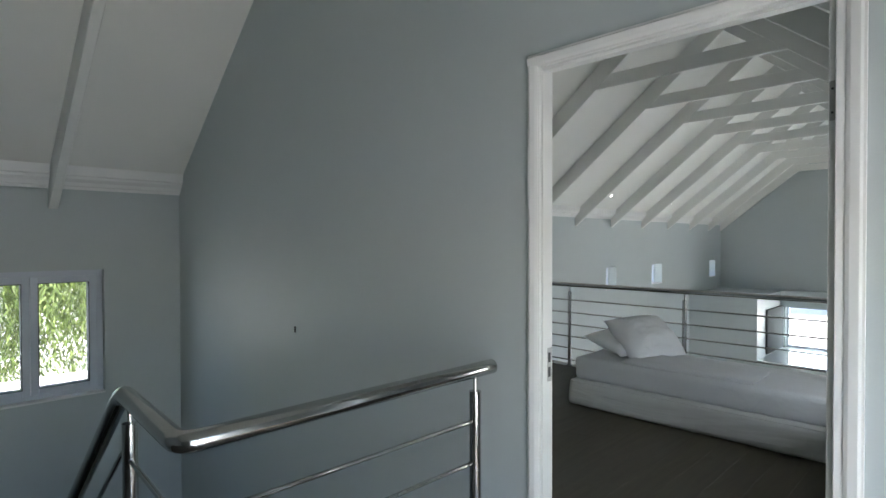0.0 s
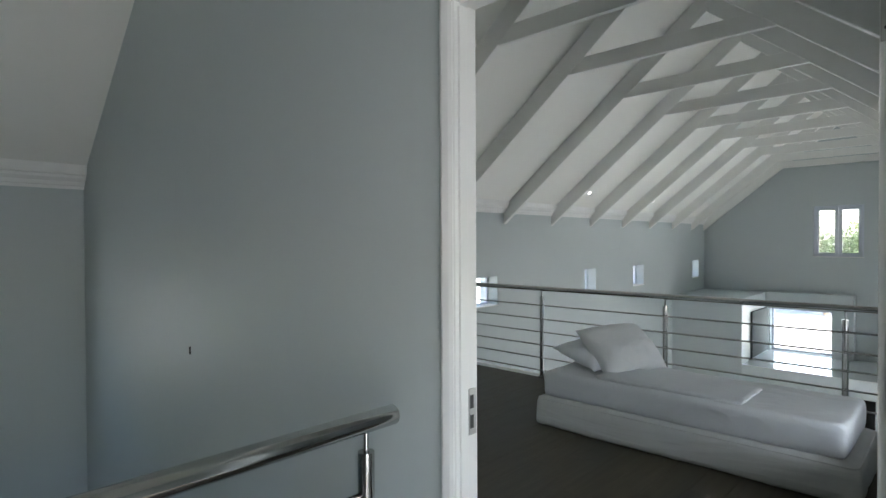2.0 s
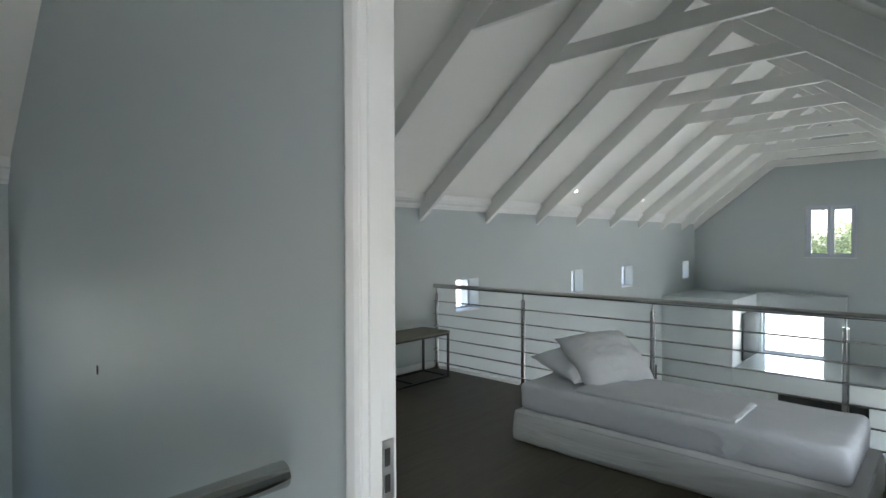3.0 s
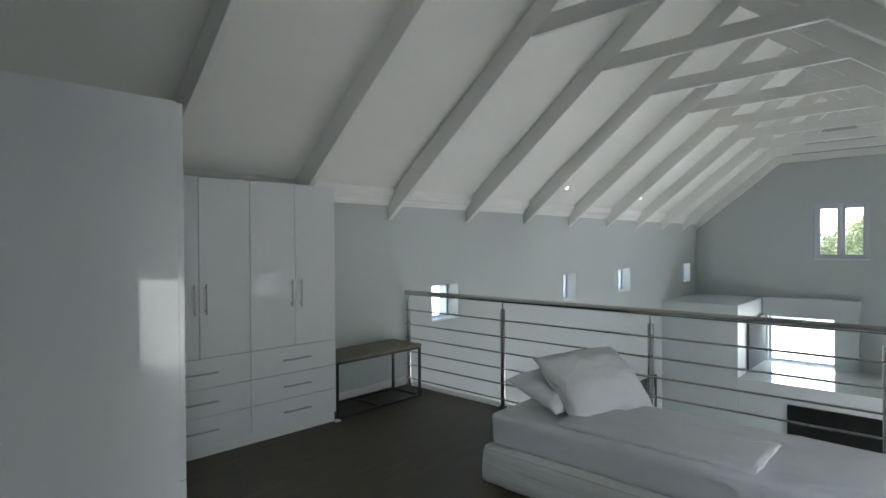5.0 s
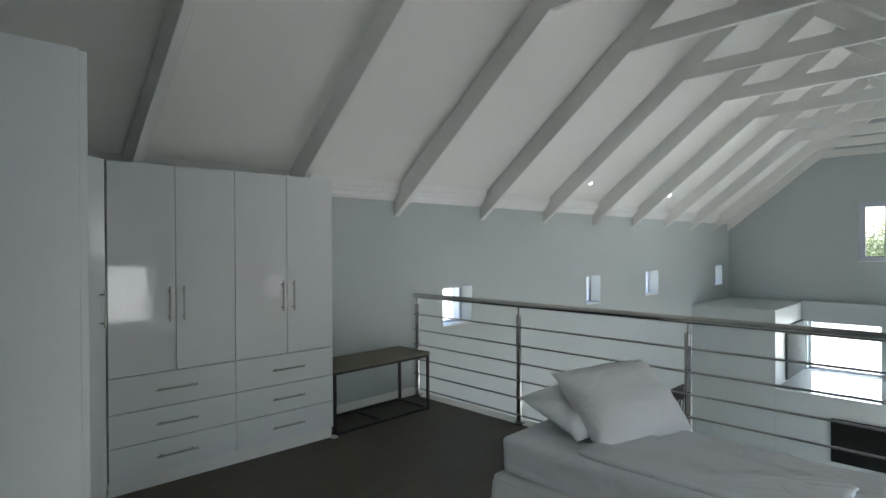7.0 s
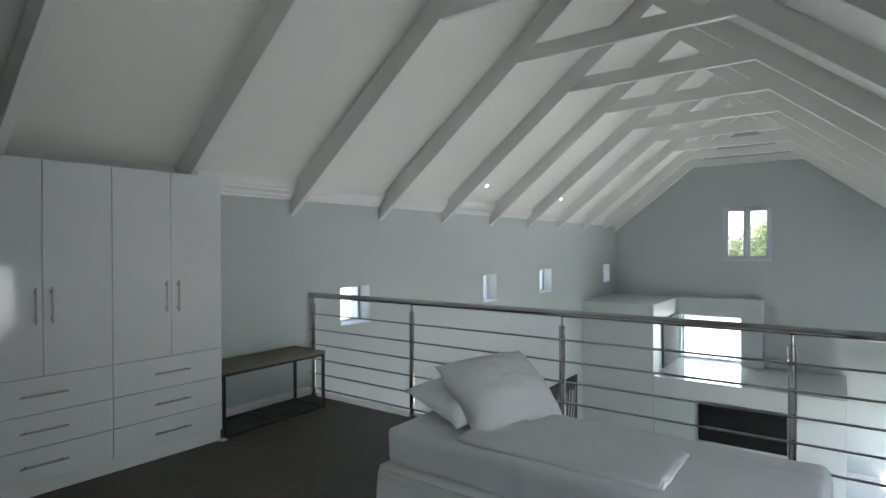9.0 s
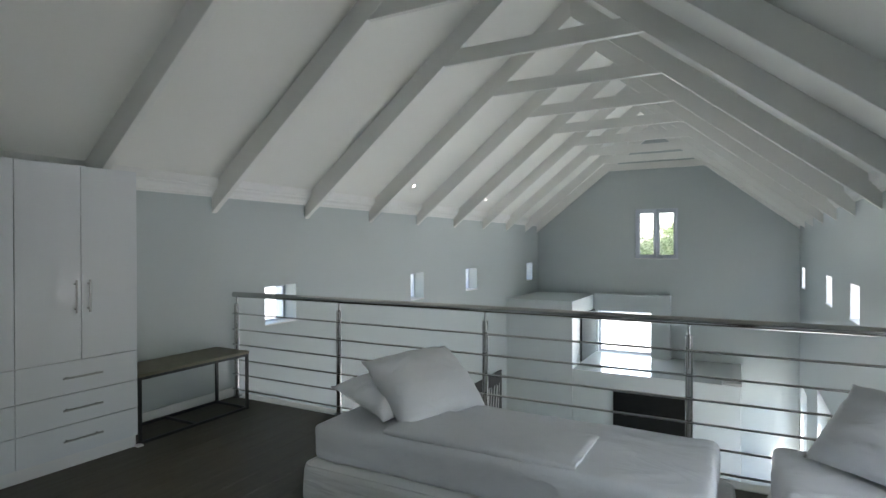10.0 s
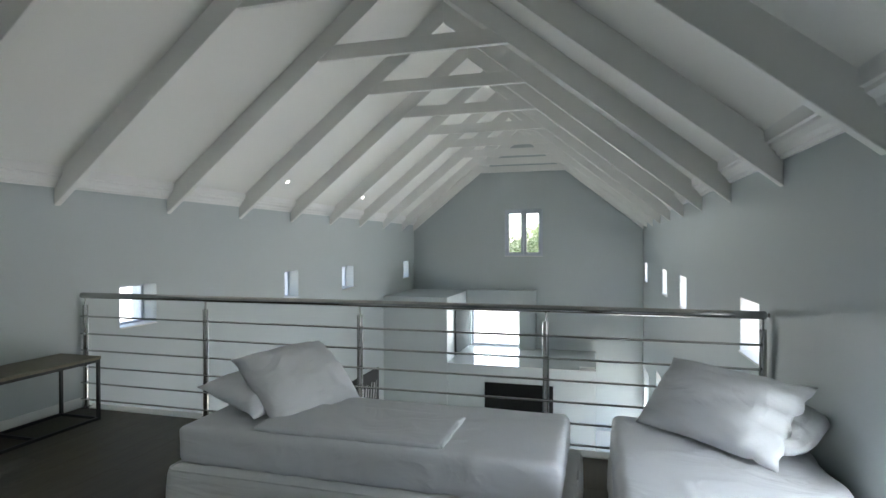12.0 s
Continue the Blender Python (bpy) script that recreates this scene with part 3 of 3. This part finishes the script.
def pillow(name, w, l, h, m, seed, label, flap=0.0, round_ends=0.0):
    """A stuffed pillow with pointed corners and a seam; flap: an open pillowcase end."""
    n = 26
    bm = bmesh.new()
    top, bot = {}, {}
    for i in range(n + 1):
        for j in range(n + 1):
            u, v = 2 * i / n - 1, 2 * j / n - 1
            pinch = 1 - 0.075 * (1 - abs(v) ** 2.0) * abs(u) ** 3
            pinch2 = 1 - 0.075 * (1 - abs(u) ** 2.0) * abs(v) ** 3
            x, y = u * w / 2 * pinch, v * l / 2 * pinch2
            if round_ends:
                x, y = x * math.sqrt(1 - round_ends * v * v), y * math.sqrt(1 - round_ends * u * u)
            if flap:
                x *= 1 - 0.06 * math.exp(-((v - 1 + flap) / 0.07) ** 2)
            t = h / 2 * max(0, (1 - abs(u) ** 2.6)) ** 0.6 * max(0, (1 - abs(v) ** 2.6)) ** 0.6
            if flap and v > 1 - flap:
                q = (v - 1 + flap) / flap
                t = t * (0.50 + 0.5 * (1 - q)) + (0.012 + 0.012 * q) * math.sin(u * 13 + 3 * v) * (1 - u * u)
                y += 0.018 * q * noise.noise(Vector((u * 3.0, 2.0, seed)))
            crease = noise.noise(Vector((u * 2.6 + seed, v * 1.6, seed))) * 0.016 + (1 - min(1, abs(noise.noise(Vector((u * 3.5 + v * 2 + seed, v * 3 - u * 2, 3)))) * 3)) ** 3 * 0.010
            e = min(1, t / (h * 0.2))
            edge = i in (0, n) or j in (0, n)
            wave = noise.noise(Vector((x * 11 + seed, y * 11, 1))) * 0.012
            top[i, j] = bm.verts.new((x, y, t + crease * e + wave * (1 - e)))
            bot[i, j] = top[i, j] if edge else bm.verts.new((x, y, -t * 0.75 + crease * 0.5 * e + wave * (1 - e)))
    for g, flip in ((top, False), (bot, True)):
        for i in range(n):
            for j in range(n):
                q = [g[i, j], g[i + 1, j], g[i + 1, j + 1], g[i, j + 1]]
                bm.faces.new(q[::-1] if flip else q)
    ob = obj(name, bm, LINEN, smooth=True)
    ob.matrix_world = m
    return tagged(ob, label, "pillow", "bed pillows")


def smooth_obj(name, bm, mat):
    return obj(name, bm, mat, smooth=True)


base_a = tagged(smooth_obj("bed_base", soft_box(2.62, 3.47, 1.08, 3.17, 0.0, 0.225, 0.035, (22, 44, 6), 0.006, 4, 1.0, flare=0.012), DIVAN), "low single divan base in a white fabric cover", "bed base", "bed bases")
mat_a = tagged(smooth_obj("mattress", soft_box(2.675, 3.45, 1.145, 3.14, 0.225, 0.425, 0.04, (40, 80, 8), 0.006, 5.5, 2.0), LINEN), "single mattress in a creased white fitted sheet", "mattress", "mattresses")
blanket = tagged(smooth_obj("folded_blanket", soft_box(2.71, 3.17, 1.69, 2.70, 0.427, 0.452, 0.012, (22, 34, 3), 0.006, 6, 3.0), LINEN), "folded flat white duvet cover on the mattress", "blanket")
part("hem", tube(bmesh.new(), [(2.715 + 0.045 * k, 1.693 + 0.004 * math.sin(k * 1.7), 0.44 + 0.003 * math.sin(k * 2.3)) for k in range(11)], 0.008, 10), LINEN, blanket, smooth=True)
base_b = tagged(smooth_obj("bed_base", soft_box(1.72, 3.47, 0.05, 0.93, 0.0, 0.225, 0.035, (44, 22, 6), 0.006, 4, 5.0, flare=0.012), DIVAN), "low single divan base in a white fabric cover", "bed base", "bed bases")
mat_b = tagged(smooth_obj("mattress", soft_box(1.72, 3.50, 0.05, 0.92, 0.225, 0.435, 0.05, (60, 34, 8), 0.012, 4.5, 6.0), LINEN), "single mattress under a creased white sheet", "mattress", "mattresses")


def piping(parent, x0, x1, y0, y1, z, r, m):
    """A corded seam round the top edge of a cushion-like thing."""
    ring = rounded([((x0 + x1) / 2, y0, z), (x1, y0, z), (x1, y1, z), (x0, y1, z), (x0, y0, z), ((x0 + x1) / 2, y0, z)], 0.05, 5)
    wavy = [p + Vector((0, 0, 0.004 * noise.noise(p * 6.0))) for p in ring]
    part("seam", tube(bmesh.new(), wavy, r, 8), m, parent, smooth=True)


def leaning(centre, along, tilt):
    """The pose of a pillow whose long side runs along a level direction, tilted up by degrees about it."""
    y = Vector((along[0], along[1], 0)).normalized()
    back = Vector((-y.y, y.x, 0))
    x = -(back * math.cos(radians(tilt)) + Vector((0, 0, 1)) * math.sin(radians(tilt)))
    z = x.cross(y)
    m = Matrix((x, y, z)).transposed().to_4x4()
    if z.z < 0:
        m = Matrix((-x, y, -z)).transposed().to_4x4()
    return Matrix.Translation(centre) @ m


piping(base_a, 2.628, 3.462, 1.088, 3.162, 0.215, 0.006, DIVAN)
piping(base_b, 1.728, 3.462, 0.058, 0.922, 0.215, 0.006, DIVAN)
piping(mat_a, 2.685, 3.440, 1.155, 3.130, 0.255, 0.005, LINEN)
piping(mat_b, 1.730, 3.490, 0.060, 0.910, 0.255, 0.005, LINEN)

pillow("pillow", 0.45, 0.64, 0.18, leaning((3.15, 2.91, 0.52), (0.985, -0.17), 15), 1.0, "white pillow lying flat at the bed's head")
pillow("pillow", 0.50, 0.70, 0.31, leaning((3.215, 2.725, 0.565), (0.965, -0.262), 43), 4.0, "plump white pillow leaning on another pillow")
pillow("pillow", 0.43, 0.74, 0.23, leaning((3.14, 0.44, 0.607), (-0.72, -0.694), 46), 7.0, "white pillow with a loose open pillowcase end", flap=0.30)
pillow("pillow", 0.44, 0.64, 0.20, leaning((3.16, 0.29, 0.545), (-0.666, -0.746), 16), 9.0, "white pillow lying against the wall", round_ends=0.32)

# ---- far end of the void ----
SOOT = material("matt_black_steel", (0.012, 0.012, 0.012), 0.7, vary=0.2, spec=0.12)
tagged(obj("fireplace_insert", box(bmesh.new(), 10.835, 10.88, 1.775, 3.10, -2.01, -1.33, bevel=0.006), SOOT), "wide black glass panel on the ledge's front", "fireplace")
pic = empty("wall_picture", "black and white abstract print in a black frame", "picture")
INK = material("black_print", (0.03, 0.03, 0.032), 0.5, vary=0.4, scale=3.0)
PALE = material("pale_print", (0.45, 0.45, 0.45), 0.6, vary=0.3, scale=6.0)
part("canvas", cuboid(9.25, 10.52, YN - 0.03, YN - 0.002, -2.1, -1.08, bevel=0.004), INK, pic)
for k in range(7):
    x0 = 9.5 + 0.13 * k
    bm = prism(bmesh.new(), [(x0, -1.95), (x0 + 0.05, -1.95), (x0 + 0.14 + 0.02 * (k % 3), -1.3 - 0.06 * (k % 2)), (x0 + 0.11, -1.32)], "y", YN - 0.033, YN - 0.0305)
    part("streak", bm, PALE, pic)
tagged(obj("ledge_box", cuboid(10.88, 11.03, 1.0, 1.29, -0.992, -0.955, bevel=0.006), BRUSHED), "small grey box at the end of the ledge", "box")

# ---- outdoors ----
GRAVEL = material("pale_paving", (0.56, 0.54, 0.50), 0.9, vary=0.15, scale=0.6, bump=0.3, bump_scale=30)
BARK = material("bark", (0.16, 0.12, 0.09), 0.9, vary=0.3, scale=8.0, bump=0.5, bump_scale=20)
WHITEW = material("white_garden_wall", (0.78, 0.77, 0.74), 0.8, vary=0.06, scale=1.0, bump=0.15)


def leaf_material(name, colour):
    m = bpy.data.materials.new(name)
    m.use_nodes = True
    nt = m.node_tree
    b = nt.nodes["Principled BSDF"]
    geo = nt.nodes.new("ShaderNodeNewGeometry")
    hsv = nt.nodes.new("ShaderNodeHueSaturation")
    hsv.inputs["Color"].default_value = (*colour, 1)
    ma = nt.nodes.new("ShaderNodeMapRange")
    ma.inputs["To Min"].default_value, ma.inputs["To Max"].default_value = 0.5, 1.6
    nt.links.new(geo.outputs["Random Per Island"], ma.inputs["Value"])
    nt.links.new(ma.outputs[0], hsv.inputs["Value"])
    nt.links.new(hsv.outputs[0], b.inputs["Base Color"])
    b.inputs["Roughness"].default_value = 0.55
    tl = nt.nodes.new("ShaderNodeBsdfTranslucent")
    nt.links.new(hsv.outputs[0], tl.inputs[0])
    mix = nt.nodes.new("ShaderNodeMixShader")
    mix.inputs[0].default_value = 0.35
    nt.links.new(b.outputs[0], mix.inputs[1])
    nt.links.new(tl.outputs[0], mix.inputs[2])
    nt.links.new(mix.outputs[0], nt.nodes["Material Output"].inputs[0])
    return m


WILLOW = leaf_material("willow_leaves", (0.19, 0.245, 0.075))
LEAF = leaf_material("tree_leaves", (0.085, 0.115, 0.055))
PALELEAF = leaf_material("pale_tree_leaves", (0.16, 0.20, 0.085))
bm = bmesh.new()
vs = [bm.verts.new(p) for p in ((-900, -900, ZG - 0.1), (900, -900, ZG - 0.1), (900, 900, ZG - 0.1), (-900, 900, ZG - 0.1))]
bm.faces.new(vs)
structure(obj("ground", bm, GRAVEL), "pale paved ground round the house", "ground")
structure(obj("garden_wall", box(box(bmesh.new(), -14, 1.2, 8.6, 8.85, ZG - 0.1, -0.22), 1.2, 30, 8.6, 8.85, ZG - 0.1, 1.35), WHITEW), "white rendered garden wall", "garden wall")


def leaves(name, points, size, mat, parent, rng, wide=0.17):
    """Small bent leaf blades at the points, each turned at random; (point, direction) pairs."""
    verts, faces = [], []
    for p, dirn in points:
        d = Vector(dirn)
        d = (d + Vector((rng.uniform(-1, 1), rng.uniform(-1, 1), rng.uniform(-1, 1))) * 0.5).normalized()
        s = d.cross(Vector((rng.uniform(-1, 1), rng.uniform(-1, 1), rng.uniform(-1, 1)))).normalized()
        k = size * rng.uniform(0.6, 1.3)
        i = len(verts)
        p = Vector(p)
        verts += [p, p + d * k * 0.5 + s * k * wide, p + d * k, p + d * k * 0.5 - s * k * wide]
        faces.append((i, i + 1, i + 2, i + 3))
    me = bpy.data.meshes.new(name)
    me.from_pydata([tuple(v) for v in verts], [], faces)
    me.materials.append(mat)
    ob = new(name, me)
    ob.parent = parent
    return ob


def tree(name, at, height, spread, count, size, mat, seed, label, weeping=False):
    rng = random.Random(seed)
    t = empty(name, label, "tree", at)
    bm = bmesh.new()
    trunk_top = Vector((0.2, 0.1, height * 0.45))
    rod(bm, (0, 0, 0), trunk_top, height * 0.035, 12, height * 0.022)
    tips = []
    for k in range(11):
        ang = k * 2.4 + rng.uniform(-0.3, 0.3)
        r = spread * rng.uniform(0.35, 0.95)
        tip = Vector((math.cos(ang) * r, math.sin(ang) * r, height * rng.uniform(0.55, 0.97)))
        start = trunk_top * rng.uniform(0.65, 1.0)
        mid = start.lerp(tip, 0.5) + Vector((0, 0, height * 0.06))
        rod(bm, start, mid, height * 0.013, 8, height * 0.008)
        rod(bm, mid, tip, height * 0.008, 8, height * 0.003)
        tips += [tip, mid]
    part("trunk", bm, BARK, t)
    pts = []
    if weeping:
        strands = count // 46
        for _ in range(strands):
            base = rng.choice(tips)
            a, r = rng.uniform(0, 6.283), rng.uniform(0, spread * 0.42)
            p = base + Vector((math.cos(a) * r, math.sin(a) * r, rng.uniform(-0.2, 0.9)))
            lean = Vector((rng.uniform(-0.14, 0.14), rng.uniform(-0.14, 0.14), -1))
            length = rng.uniform(2.2, 5.0)
            for q in range(46):
                f = q / 46
                pts.append((p + lean * length * f + Vector((math.sin(f * 5 + a) * 0.08, math.cos(f * 4 + a) * 0.08, 0)), (lean.x + rng.uniform(-0.6, 0.6), lean.y + rng.uniform(-0.6, 0.6), -0.8)))
    else:
        for _ in range(count):
            base = rng.choice(tips)
            d = Vector((rng.gauss(0, 1), rng.gauss(0, 1), rng.gauss(0, 0.7)))
            pts.append((base + d * spread * 0.2, d))
    leaves("crown", pts, size, mat, t, rng, 0.09 if weeping else 0.17)
    return t


tree("willow_tree", (-0.9, 13.0, ZG), 8.5, 4.2, 150000, 0.15, WILLOW, 3, "weeping willow with long hanging yellow-green strands", weeping=True)
tree("garden_tree", (33, 0.2, ZG), 4.3, 2.0, 5000, 0.20, LEAF, 5, "leafy green garden tree in bright sun")
tree("garden_tree", (36, 6.3, ZG), 4.5, 2.4, 14000, 0.20, LEAF, 6, "leafy green garden tree in bright sun")
tree("garden_tree", (40, 4.3, ZG), 5.7, 1.7, 9000, 0.22, PALELEAF, 11, "slender yellow-green garden tree in bright sun")
tree("garden_tree", (41, 11.0, ZG), 6.0, 3.4, 9000, 0.24, WILLOW, 8, "tall yellow-green garden tree in bright sun")
tree("garden_tree", (41, -7.0, ZG), 5.4, 4.0, 9000, 0.24, LEAF, 9, "leafy green garden tree in bright sun")

# ---- floor boards, last ----
boards = structure(empty("floor_boards", "dark grey-brown wood-look floor boards", "floor"), "dark grey-brown wood-look floor boards", "floor")
PW = 0.185
rngf = random.Random(4)
shared = {}


def board_mesh(lx, ly):
    key = (round(lx, 3), round(ly, 3))
    if key not in shared:
        bm = box(bmesh.new(), 0, lx, 0, ly, -0.012, 0.0, bevel=0.0012)
        me = bpy.data.meshes.new("board")
        bm.to_mesh(me)
        bm.free()
        me.materials.append(BOARD)
        shared[key] = me
    return shared[key]


BOARD = material("dark_wood_board", (0.079, 0.067, 0.046), 0.52, vary=0.32, scale=3.0, bump=0.15, bump_scale=60, spec=0.35)
nt = BOARD.node_tree
tcn = next(k for k in nt.nodes if k.type == "TEX_COORD")
mp = nt.nodes.new("ShaderNodeMapping")
mp.inputs["Scale"].default_value = (0.8, 9.0, 1.0)
info = nt.nodes.new("ShaderNodeObjectInfo")
mx = nt.nodes.new("ShaderNodeVectorMath")
mx.operation = "MULTIPLY_ADD"
mx.inputs[1].default_value = (37.0, 19.0, 5.0)
nt.links.new(info.outputs["Random"], mx.inputs[0])
nt.links.new(tcn.outputs["Object"], mx.inputs[2])
nt.links.new(mx.outputs[0], mp.inputs["Vector"])
for k in list(nt.nodes):
    if k.type == "TEX_NOISE":
        nt.links.new(mp.outputs[0], k.inputs["Vector"])
y, row = YS, 0
while y < YN - 0.01:
    wy = min(PW, YN - y)
    x = XW1
    first_len = (0.45, 0.95, 0.7, 1.2)[row % 4]
    length = first_len
    while x < XE - 0.101:
        lx = min(length, XE - 0.1 - x)
        ob = new("board", board_mesh(lx - 0.0008, wy - 0.0008))
        ob.location = (x, y, 0)
        ob.parent = boards
        x += lx
        length = 1.22
    y += wy
    row += 1
